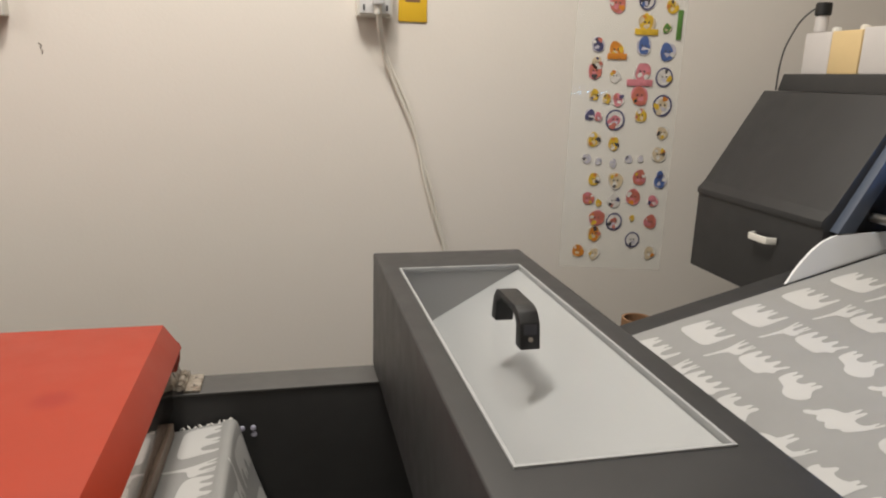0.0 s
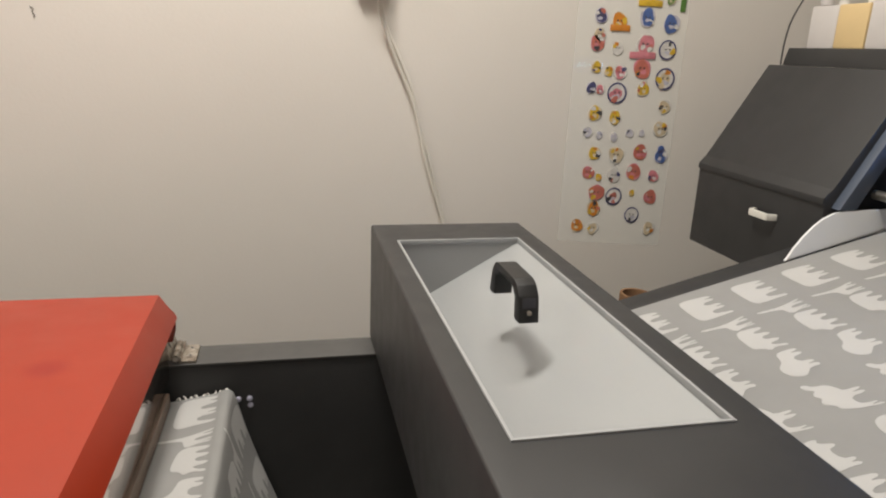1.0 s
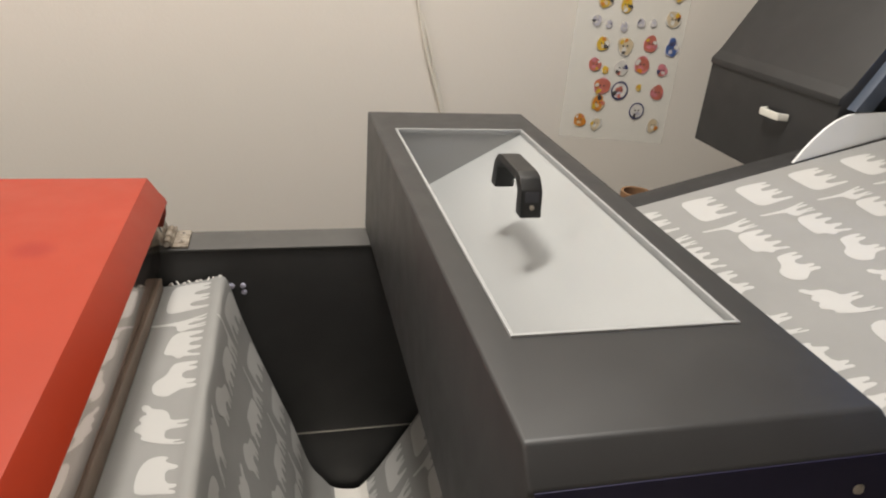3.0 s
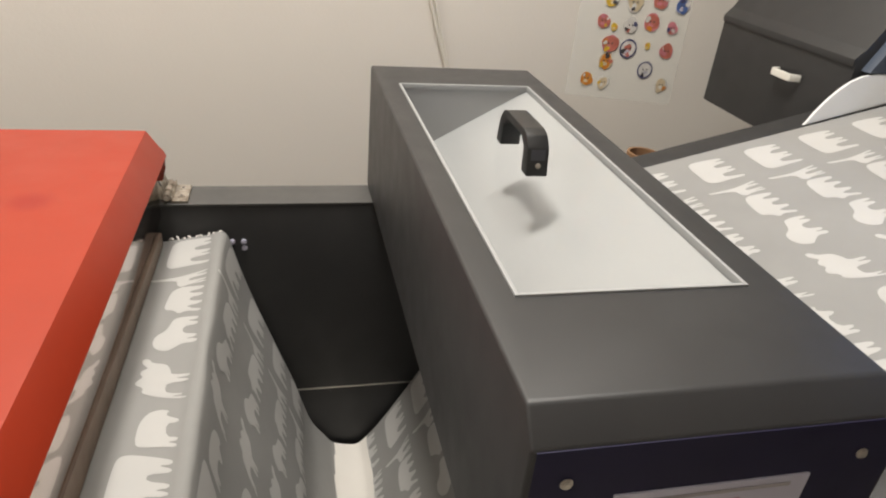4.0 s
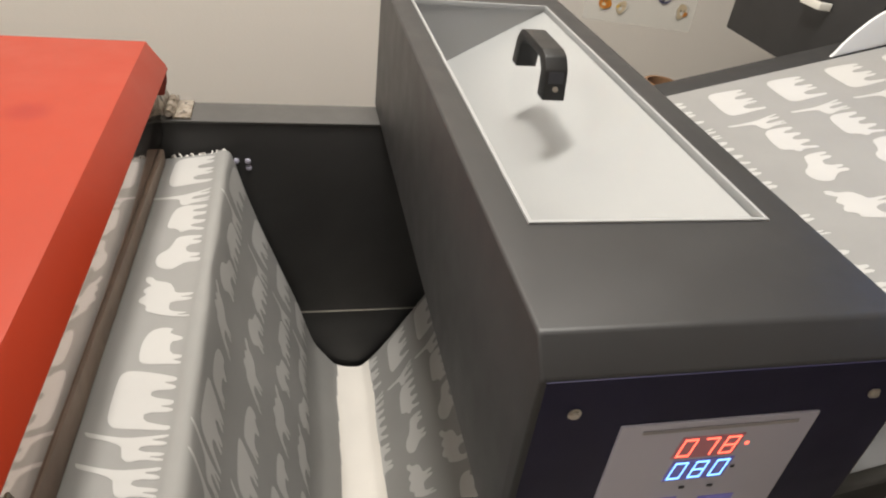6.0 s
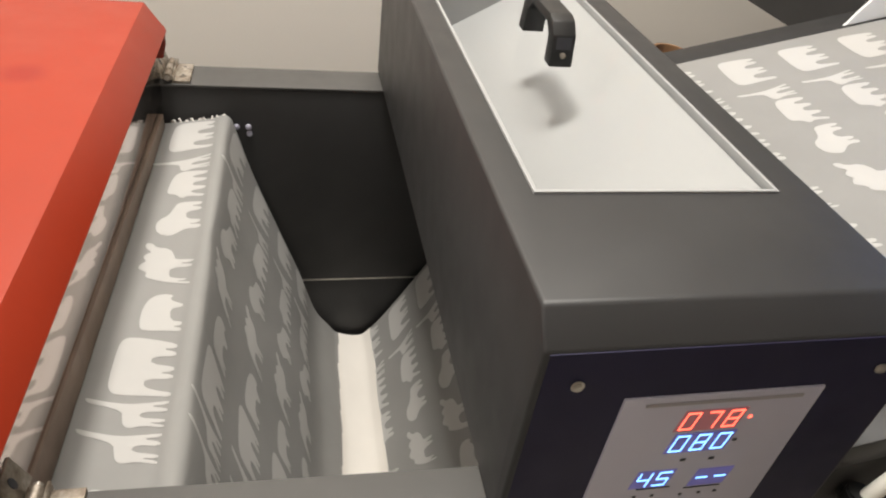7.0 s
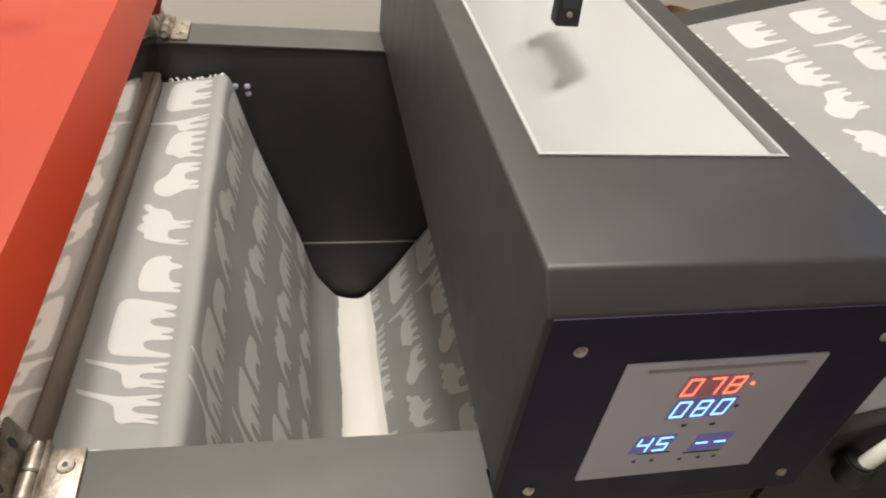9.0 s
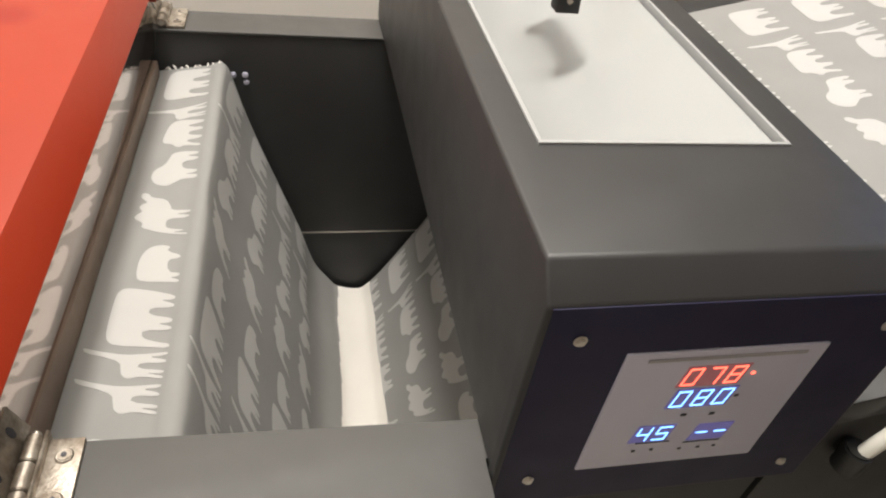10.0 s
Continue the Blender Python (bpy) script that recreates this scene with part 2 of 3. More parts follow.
def dryer_body():
    bm = bmesh.new()
    prof = [(BY, BT), (0.0, BT), (-0.019, 1.079), (-0.019, 0.862), (-0.006, 0.862), (-0.006, RZ + 0.0004), (BY, RZ + 0.0004)]
    left, right = [bm.verts.new((0, *p)) for p in prof], [bm.verts.new((BX, *p)) for p in prof]
    bm.faces.new(left), bm.faces.new(right)
    for i in range(1, len(prof)):
        j = (i + 1) % len(prof)
        bm.faces.new((left[i], left[j], right[j], right[i]))
    ring = [bm.verts.new((x, y, BT)) for x, y in ((HX0, HY0), (HX1, HY0), (HX1, HY1), (HX0, HY1))]
    low = [bm.verts.new((x, y, BT - 0.012)) for x, y in ((HX0, HY0), (HX1, HY0), (HX1, HY1), (HX0, HY1))]
    outer = [left[1], right[1], right[0], left[0]]
    for i in range(4):
        j = (i + 1) % 4
        bm.faces.new((outer[i], outer[j], ring[j], ring[i]))
        bm.faces.new((ring[i], ring[j], low[j], low[i]))
    for v in right:
        v.co.x += 0.003 if v.co.z > 1.09 else 0.018
    bmesh.ops.recalc_face_normals(bm, faces=bm.faces[:])
    hard = [e for e in bm.edges if len(e.link_faces) == 2 and e.calc_face_angle() > 0.3 and not (e.verts[0] in ring or e.verts[1] in ring)]
    bmesh.ops.bevel(bm, geom=hard, offset=0.003, segments=3, profile=0.5, affect="EDGES")
    return bm


part("body", dryer_body(), PAINT, dryer)


def dryer_tray():
    """White tray: a slope from the right rim down to the left, with upright walls."""
    bm = bmesh.new()
    x0, x1, y0, y1, zt, zl = HX0 + 0.0005, HX1 - 0.0005, HY0 + 0.0005, HY1 - 0.0005, BT - 0.001, 0.984
    a = [bm.verts.new(p) for p in ((x0, y0, zt), (x1, y0, zt), (x1, y1, zt), (x0, y1, zt))]
    b = [bm.verts.new(p) for p in ((x0, y0, zl), (x1, y0, zt - 0.0045), (x1, y1, zt - 0.0045), (x0, y1, zl))]
    for i in range(4):
        bm.faces.new((a[i], a[(i + 1) % 4], b[(i + 1) % 4], b[i]))
    bm.faces.new(b)
    bmesh.ops.recalc_face_normals(bm, faces=bm.faces[:])
    bmesh.ops.reverse_faces(bm, faces=bm.faces[:])
    return bm


part("tray", dryer_tray(), TRAY, dryer, "white enamelled sloping tray", smooth=False)


def ring(x0, x1, y0, y1, z0, z1, w, bevel=0.0006):
    return join(bm_box(x0, x1, y0, y0 + w, z0, z1, bevel), bm_box(x0, x1, y1 - w, y1, z0, z1, bevel),
                bm_box(x0, x0 + w, y0 + w, y1 - w, z0, z1, bevel), bm_box(x1 - w, x1, y0 + w, y1 - w, z0, z1, bevel))


lid = part("lid", bm_box(HX0 + 0.004, HX1 - 0.004, HY0 + 0.004, HY1 - 0.004, BT - 0.004, BT + 0.001), ACRYLIC, dryer, "clear acrylic lid", smooth=False)
lid.visible_shadow = False
part("lid_edge", ring(HX0 - 0.001, HX1 + 0.001, HY0 - 0.001, HY1 + 0.001, BT - 0.006, BT + 0.0018, 0.0032), TRAY, lid, "white lid edging")


def bridge_handle():
    """Plastic bridge handle: two tapering feet and a bar with rounded shoulders."""
    y0, y1, h = 0.325, 0.436, 0.043
    z = BT + 0.001
    prof = [(y0, z), (y0 + 0.005, z + h * 0.66), (y0 + 0.015, z + h * 0.92), (y0 + 0.026, z + h), (y1 - 0.026, z + h), (y1 - 0.015, z + h * 0.92),
            (y1 - 0.005, z + h * 0.66), (y1, z), (y1 - 0.018, z), (y1 - 0.020, z + h * 0.58), (y1 - 0.031, z + h * 0.78),
            (y0 + 0.031, z + h * 0.78), (y0 + 0.020, z + h * 0.58), (y0 + 0.018, z)]
    bm = bm_prism(prof, 0.1065, 0.1295, "x", 0.0018)
    return bm


handle = part("handle", bridge_handle(), PLASTIC, dryer, "black plastic bridge handle")
for y in (0.3262, 0.4348):
    if y < 0.4:
        # thin dark slab on the foot in place of its shaded recess
        part("recess_patch", bm_prism([(0.3275, BT + 0.0175), (0.3294, BT + 0.0282), (0.3312, BT + 0.0282), (0.3293, BT + 0.0175)], 0.1105, 0.1255, "x"), INK, handle)
    part("handle_screw", bm_cylinder((0.118, y - 0.0006, BT + 0.0125), 0.0026, 0.004, "y", 14, bevel=0.0008), WORN, handle)

# front plate with the controller
part("control_plate", bm_box(0.004, BX + 0.014, -0.01945, -0.0185, 0.866, 1.0782, 0.0001), FRONT, dryer, "near-black control plate with blue display glow in its colour")
for x, z in ((0.026, 1.052), (0.236, 1.050), (0.027, 0.900), (0.240, 0.890)):
    part("plate_screw", join(bm_cylinder((x, -0.0207, z), 0.0043, 0.0028, "y", 16, bevel=0.0012), bm_cylinder((x, -0.0222, z), 0.0024, 0.0012, "y", 6)), STEEL, dryer)
ctl = part("controller_panel", bm_box(0.0605, 0.2015, -0.0212, -0.0190, 0.9085, 1.0368, 0.0007), PANEL, dryer, "pale grey controller panel with lit digits")
PY = -0.0215


def bars(items, mat, name, label=""):
    for x0, x1, z0, z1 in items:
        part(name, bm_box(x0, x1, PY - 0.0004, PY, z0, z1), mat, ctl, label, smooth=False)


SEG = {"0": "abcdef", "4": "fgbc", "5": "afgcd", "7": "abc", "8": "abcdefg", "-": "g"}


def digits(text, x, z, w, h, pitch, mat, name):
    """Seven-segment figures, slanted a little to the right."""
    bms = []
    t = 0.0018
    for k, ch in enumerate(text):
        ox = x + k * pitch
        for s in SEG[ch]:
            x0, x1, z0, z1 = {"a": (0, w, h - t, h), "g": (0, w, h / 2 - t / 2, h / 2 + t / 2), "d": (0, w, 0, t), "f": (0, t, h / 2, h), "b": (w - t, w, h / 2, h),
                              "e": (0, t, 0, h / 2), "c": (w - t, w, 0, h / 2)}[s]
            g = 0.0005
            bm = bm_box(ox + x0 + g, ox + x1 - g, PY - 0.0006, PY, z + z0 + g * 0.6, z + z1 - g * 0.6)
            for v in bm.verts:
                v.co.x += (v.co.z - z) * 0.14
            bms.append(bm)
    x1 = x + pitch * (len(text) - 1) + w
    win = bm_box(x - 0.0018, x1 + 0.0018, PY - 0.0002, PY + 0.0004, z - 0.0016, z + h + 0.0016)
    for v in win.verts:
        v.co.x += (v.co.z - z) * 0.14
    part("halo_window", win, RED_HALO if mat == RED_LED else BLUE_HALO, ctl, "display window tinted to stand in for the halo of the figures", smooth=False)
    return part(name, join(*bms), mat, ctl, smooth=False)


digits("078", 0.1062, 1.003, 0.0105, 0.0175, 0.0155, RED_LED, "red_figures")
bars([(0.1555, 0.1578, 1.0105, 1.0128)], RED_LED, "red_dot")
digits("080", 0.107, 0.9795, 0.0105, 0.0175, 0.0155, BLUE_LED, "blue_figures")
digits("45", 0.0935, 0.9405, 0.0105, 0.0165, 0.0145, BLUE_LED, "blue_timer_figures")
digits("--", 0.140, 0.9375, 0.0100, 0.0165, 0.0145, BLUE_LED, "blue_dashes")
bars([(0.076, 0.1875, 1.0288, 1.0318)], material("faded_caption", (0.36, 0.34, 0.36), 0.5), "caption_bar", "unreadable caption bar")
bars([(0.1535, 0.1565, 0.9865, 0.989), (0.121, 0.125, 0.968, 0.9705), (0.143, 0.147, 0.967, 0.9695), (0.098, 0.1005, 0.927, 0.9293), (0.112, 0.1145, 0.927, 0.9293),
      (0.135, 0.1375, 0.925, 0.927), (0.150, 0.1525, 0.925, 0.927), (0.163, 0.1655, 0.925, 0.927), (0.136, 0.165, 0.9335, 0.9343), (0.098, 0.124, 0.9372, 0.938)], INK, "key_mark")

# ---- red cover ----
cover = thing("red_cover", "red enamelled hinged cover with a sloping edge beside the cloth", "machine cover")
shell = bm_prism([(-1.25, 0.93), (-1.25, 1.013), (-0.322, 1.013), (-0.298, 0.976), (-0.302, 0.968), (-0.345, 0.960), (-0.345, 0.93)], 0.004, 0.702, "y", 0.002)
for v in shell.verts:
    if v.co.z < 0.995 and v.co.x > -0.5:
        v.co.x -= 0.006 * (1 - v.co.y / 0.70)
part("shell", shell, RED, cover)
part("end_cap", bm_prism([(-1.2, 0.935), (-1.2, 1.009), (-0.324, 1.009), (-0.301, 0.980), (-0.302, 0.955), (-0.308, 0.935)], 0.7022, 0.7045, "y", 0.0006), RED, cover)
nt = RED.node_tree
spot, fall, blot = nt.nodes.new("ShaderNodeVectorMath"), nt.nodes.new("ShaderNodeMapRange"), nt.nodes.new("ShaderNodeMix")
spot.operation, blot.data_type = "DISTANCE", "RGBA"
spot.inputs[1].default_value = (-0.404, 0.468, 1.013)
fall.interpolation_type = "SMOOTHSTEP"
fall.inputs["From Min"].default_value, fall.inputs["From Max"].default_value = 0.032, 0.008
base = nt.nodes["Principled BSDF"].inputs["Base Color"]
nt.links.new(nt.nodes["Texture Coordinate"].outputs["Object"], spot.inputs[0])
nt.links.new(spot.outputs["Value"], fall.inputs["Value"])
nt.links.new(fall.outputs[0], blot.inputs["Factor"])
nt.links.new(base.links[0].from_socket, blot.inputs["A"])
blot.inputs["B"].default_value = (0.28, 0.018, 0.008, 1)
nt.links.new(blot.outputs["Result"], base)

# polished strip under the cover, and a brown strip for the gap's shade
strip = thing("exit_strip", "polished aluminium strip with a brown strip for the shaded gap above the cloth", "machine part")
def leaning(bm):
    for v in bm.verts:
        v.co.x -= 0.012 * (1 - v.co.y / 0.70)
    return bm


part("metal_strip", leaning(bm_box(-0.330, -0.3135, 0.046, 0.688, 0.8805, 0.950, 0.001)), POLISHED, strip, "polished aluminium strip")
# brown bar put in for the dark gap where the cloth comes out
gap_strip = leaning(bm_box(-0.330, -0.311, 0.046, 0.668, 0.846, 0.884, 0.002))
for v in gap_strip.verts:
    if v.co.z > 0.865:
        v.co.z -= 0.017 * v.co.y / 0.70
part("gap_strip", gap_strip, BROWN, strip, "brown strip standing in for the shaded gap")


def hinge(y0, y1, screws, name):
    """Worn steel hinge: a leaf with dished screw holes on the rail, a curled knuckle and an upright leaf with oval slots on the cover."""
    h = thing(name, "worn zinc-plated steel hinge screwed to the rail", "hinge", "hinges of the red cover")
    part("rail_leaf", bm_box(-0.2965, -0.2745, y0, y1, RZ + 0.0003, RZ + 0.0045, 0.0010), WORN, h, "scuffed steel leaf")
    part("curl", bm_prism([(-0.2990, RZ + 0.0003), (-0.2990, RZ + 0.0100), (-0.2978, RZ + 0.0116), (-0.2962, RZ + 0.0100), (-0.2962, RZ + 0.0003)], y0, y1 + 0.003, "y", 0.0005), WORN, h)
    n = 3
    for k in range(n):
        part("knuckle", bm_cylinder((-0.3045, y0 + (y1 - y0) * (k + 0.5) / n, RZ + 0.0085), 0.0056, (y1 - y0) / n - 0.0012, "y", 18, bevel=0.0008), WORN, h)
    part("hinge_pin", bm_cylinder((-0.3045, (y0 + y1) / 2, RZ + 0.0085), 0.0032, y1 - y0 + 0.006, "y", 14, bevel=0.0006), STEEL, h)
    lean = Matrix.Translation((-0.3115, 0, RZ + 0.006)) @ pose(0, 0, 0, 0, -20, 0)
    bm = bm_box(-0.0014, 0.0014, y0, y1 + 0.010, 0.0, 0.026, 0.0006)
    bm.transform(lean)
    leaf = part("cover_leaf", bm, WORN, h, "upright steel leaf with oval slots")
    for y in screws:
        part("hinge_screw", join(bm_cylinder((-0.2850, y, RZ + 0.0050), 0.0062, 0.0014, "z", 20, r2=0.0050), bm_cylinder((-0.2850, y, RZ + 0.0060), 0.0042, 0.0008, "z", 16)), WORN, h)
        # sockets and slots are solid dark discs painted as shaded holes
        part("screw_socket", bm_cylinder((-0.2850, y, RZ + 0.0066), 0.0020, 0.0006, "z", 6), INK, h)
        slot = bm_cylinder((0.0, 0.0, 0.0), 0.0030, 0.0034, "x", 18)
        for v in slot.verts:
            v.co.z *= 1.7
        slot.transform(lean @ pose(0, y + 0.010, 0.015))
        part("slot", slot, INK, leaf)
    return h


hinge(-0.022, 0.0400, (0.026, -0.006), "hinge")
hinge(0.692, 0.752, (0.708, 0.736), "hinge")


# ---- printed cloth ----
def smooth_line(points, n=6):
    """Catmull-Rom through the points, as an array with arc length in front."""
    p = np.array([points[0], *points, points[-1]], float)
    out = []
    for i in range(1, len(p) - 2):
        for k in range(n):
            t = k / n
            out.append(0.5 * (2 * p[i] + (p[i + 1] - p[i - 1]) * t + (2 * p[i - 1] - 5 * p[i] + 4 * p[i + 1] - p[i + 2]) * t * t
                              + (3 * p[i] - p[i - 1] - 3 * p[i + 1] + p[i + 2]) * t ** 3))
    out.append(p[-2])
    q = np.array(out)
    s = np.concatenate([[0], np.cumsum(np.hypot(*np.diff(q, axis=0).T))])
    return np.column_stack([s, q])


def round_off(points, times=1):
    for _ in range(times):
        points = [q for a, b in zip(points, points[1:] + points[:1])
                  for q in ((a[0] * 0.75 + b[0] * 0.25, a[1] * 0.75 + b[1] * 0.25), (a[0] * 0.25 + b[0] * 0.75, a[1] * 0.25 + b[1] * 0.75))]
    return points


# outlines of the printed shapes: across, and up from the prong tips
SHAPES = {
    "block": [(0, 0), (0, 0.3), (-0.02, 0.85), (0.05, 0.98), (0.2, 1.03), (0.75, 1.0), (0.92, 0.95), (0.98, 0.8), (0.96, 0.4), (0.91, 0.02), (0.83, 0.02), (0.81, 0.28), (0.76, 0.02), (0.69, 0.02), (0.66, 0.40),
              (0.54, 0.42), (0.51, 0.02), (0.43, 0.02), (0.40, 0.28), (0.37, 0.02), (0.30, 0.02), (0.28, 0.46), (0.14, 0.46), (0.09, 0.2), (0.07, 0)],
    "lump": [(0, 0), (0.02, 0.3), (0, 0.85), (0.1, 1.0), (0.6, 1.02), (0.9, 0.88), (1.0, 0.6), (0.96, 0.32), (0.86, 0.42), (0.79, 0.3), (0.72, 0.05), (0.64, 0.08), (0.6, 0.36), (0.27, 0.30), (0.24, 0), (0.16, 0),
             (0.13, 0.25), (0.08, 0)],
    "neck": [(0, 0), (0.02, 0.45), (-0.08, 0.7), (0.0, 0.84), (0.15, 0.88), (0.32, 0.92), (0.42, 1.3), (0.46, 1.66), (0.58, 1.74), (0.57, 1.60), (0.53, 1.3), (0.51, 0.85), (0.57, 0.5), (0.68, 0), (0.59, 0), (0.51, 0.42),
             (0.48, 0), (0.39, 0), (0.36, 0.5), (0.2, 0.58), (0.21, 0), (0.13, 0), (0.10, 0.4), (0.07, 0)],
    "hump": [(0, 0), (0.05, 0.4), (0.10, 0.6), (0.2, 0.86), (0.3, 0.82), (0.4, 1.02), (0.5, 0.98), (0.56, 0.88), (0.66, 0.98), (0.74, 0.92), (0.78, 0.82), (0.9, 0.98), (1.02, 0.98), (1.0, 0.84), (0.9, 0.78), (0.86, 0.5),
             (0.68, 0.38), (0.58, 0.36), (0.57, 0), (0.51, 0), (0.49, 0.3), (0.45, 0), (0.39, 0.02), (0.38, 0.4), (0.24, 0.42), (0.15, 0.36), (0.11, 0), (0.07, 0.3), (0.05, 0)],
    "chunk": [(0.2, 0), (0.22, 0.3), (0.12, 0.45), (0, 0.62), (0.1, 0.9), (0.3, 1.0), (0.5, 0.95), (0.62, 0.74), (0.8, 0.66), (0.96, 0.6), (1.0, 0.35), (0.97, 0.02), (0.89, 0.02), (0.87, 0.3), (0.81, 0.02), (0.73, 0.02),
              (0.7, 0.36), (0.5, 0.34), (0.45, 0.02), (0.37, 0.02), (0.35, 0.3), (0.31, 0)],
    "barrel": [(0, 0), (0.08, 0.4), (0, 0.6), (0.15, 0.75), (0.2, 1.0), (0.4, 1.02), (0.85, 0.95), (1.0, 0.75), (0.98, 0.4), (0.93, 0.02), (0.84, 0.04), (0.8, 0.42), (0.73, 0.4), (0.67, 0.02), (0.58, 0.02), (0.56, 0.36),
               (0.43, 0.38), (0.37, 0), (0.28, 0), (0.25, 0.42), (0.15, 0.3), (0.08, 0)],
}
# one repeat of the print across the cloth: kind, where it begins, width, height
ROW = [("block", -0.014, 0.074, 0.056), ("neck", 0.089, 0.045, 0.043), ("neck", 0.125, 0.045, 0.043), ("block", 0.160, 0.070, 0.057), ("lump", 0.240, 0.056, 0.042), ("hump", 0.312, 0.074, 0.058),
       ("chunk", 0.402, 0.066, 0.052), ("barrel", 0.477, 0.068, 0.046), ("neck", 0.551, 0.046, 0.044), ("block", 0.602, 0.078, 0.058)]


def cloth(name, line, y0, y1, rows, label, wave, plain=None, lean=0.0):
    """Cloth that follows a side line, with raised print laid 0.3 mm over it. rows: (distance along the line of the prong tips, shift across)."""
    thing_ = thing(name, label, "fabric")
    total = line[-1, 0]

    def place(s, y, up=0.0):
        x, z = np.interp(s, line[:, 0], line[:, 1]), np.interp(s, line[:, 0], line[:, 2])
        xa, za = np.interp(s - 0.003, line[:, 0], line[:, 1]), np.interp(s - 0.003, line[:, 0], line[:, 2])
        xb, zb = np.interp(s + 0.003, line[:, 0], line[:, 1]), np.interp(s + 0.003, line[:, 0], line[:, 2])
        d = math.hypot(xb - xa, zb - za) or 1
        nx, nz = -(zb - za) / d, (xb - xa) / d
        up = up + wave(s, y)
        return Vector((x + nx * up, y, z + nz * up))

    bm = bmesh.new()
    ns, ny = max(30, int(total / 0.003)), 40
    grid = [[bm.verts.new(place(total * i / ns, y0 + (y1 - y0) * j / ny)) for j in range(ny + 1)] for i in range(ns + 1)]
    for i in range(ns):
        for j in range(ny):
            f = bm.faces.new((grid[i][j], grid[i + 1][j], grid[i + 1][j + 1], grid[i][j + 1]))
            if plain and plain[0] - 0.055 * (y1 - y0) * (1 - (j + 0.5) / ny) < total * (i + 0.5) / ns < plain[1]:
                f.material_index = 1
    bmesh.ops.recalc_face_normals(bm, faces=bm.faces[:])
    part("sheet", bm, [CLOTH, BARE], thing_, "grey woven cloth")
    pr = bmesh.new()
    for feet, shift in rows:
        for kind, at, w, h in ROW:
            y = at + shift
            pts = round_off([(y + a * w + lean * (0.5 - at) * b * h, feet - b * h) for a, b in SHAPES[kind]])
            pts = [(min(max(a, y0 + 0.001), y1 - 0.001), min(max(b, 0.001), total - 0.001)) for a, b in pts]
            if plain and plain[1] < feet < plain[1] + 0.06:
                pts = [(a, max(b, plain[1] - 0.002)) for a, b in pts]
            one = bmesh.new()
            f = one.faces.new([one.verts.new((b, a, 0)) for a, b in pts])
            bmesh.ops.triangulate(one, faces=[f])
            lo, hi = min(p[1] for p in pts), max(p[1] for p in pts)
            c = math.ceil(lo / 0.008) * 0.008
            while c < hi:
                bmesh.ops.bisect_plane(one, geom=one.verts[:] + one.edges[:] + one.faces[:], plane_co=(c, 0, 0), plane_no=(1, 0, 0))
                c += 0.008
            for v in one.verts:
                v.co = place(v.co.x, v.co.y, 0.0004)
            bmesh.ops.recalc_face_normals(one, faces=one.faces[:])
            me = bpy.data.meshes.new("tmp")
            one.to_mesh(me)
            pr.from_mesh(me)
            bpy.data.meshes.remove(me)
            one.free()
    ob = part("print", pr, PRINT, thing_, "rows of white printed shapes")
    tagged(ob, kind="stuff")
    return thing_


left_line = smooth_line([(-0.345, 0.842), (-0.312, 0.8445), (-0.27, 0.850), (-0.246, 0.8535), (-0.236, 0.8575), (-0.227, 0.857), (-0.2205, 0.845), (-0.205, 0.785), (-0.187, 0.729), (-0.152, 0.632),
                         (-0.125, 0.553), (-0.111, 0.500), (-0.097, 0.459), (-0.076, 0.427), (-0.056, 0.403), (-0.018, 0.395), (0.001, 0.409), (0.031, 0.452), (0.098, 0.567), (0.14, 0.638), (0.20, 0.74)])


def at_x(line, x):
    k = int(np.argmax(line[:, 1] > x))
    return line[k, 0]


s0 = at_x(left_line, -0.243)
sb0, sb1 = at_x(left_line, -0.060), at_x(left_line, 0.001)
rows = [(s0 + d, 0.0) for d in (0.0, 0.091, 0.188, 0.282, 0.368)] + [(sb1 + d, 0.0) for d in (0.022, 0.110, 0.197)]
cloth("printed_cloth", left_line, 0.040, 0.682, rows, "grey printed cloth hanging in a loop between cover and dryer",
      lambda s, y: 0.0016 * math.sin(9 * y + 7 * s) + 0.0010 * math.sin(31 * y - 11 * s) + 0.0007 * math.sin(17 * s + 53 * y), plain=(sb0, sb1), lean=0.8)
fray = [o for o in bpy.data.objects if o.name == "printed_cloth"][0]
# White threads of the frayed edge, also standing in for curls catching light.
for k in range(9):
    x, r = -0.300 + 0.0085 * k, random.Random(40 + k)
    z = float(np.interp(x, left_line[:30, 1], left_line[:30, 2])) + 0.001
    tube("loose_glint_thread", [(x, 0.681, z), (x + r.uniform(-0.003, 0.003), 0.6845, z + r.uniform(0.001, 0.005)), (x + r.uniform(-0.006, 0.006), 0.6865, z + r.uniform(-0.004, 0.003))], r.uniform(0.0008, 0.0016), BARE, fray)
roller = solid("exit_roller", bm_cylinder((-0.2395, 0.366, 0.8385), 0.0105, 0.64, "y", 28), STEEL, "steel roller under the printed cloth", "roller")

# ---- sloping outfeed table right of the dryer ----
SL = math.tan(radians(15.0))
tz = lambda x: 0.917 + SL * (x - 0.25)
table = thing("feed_table", "dark grey sloping feed table with side rails", "feed table")
part("table_top", bm_prism([(0.272, tz(0.272) - 0.018), (0.272, tz(0.272) - 0.004), (0.95, tz(0.95) - 0.004), (0.95, tz(0.95) - 0.018)], 0.048, 0.667, "y", 0.001), PAINT, table)
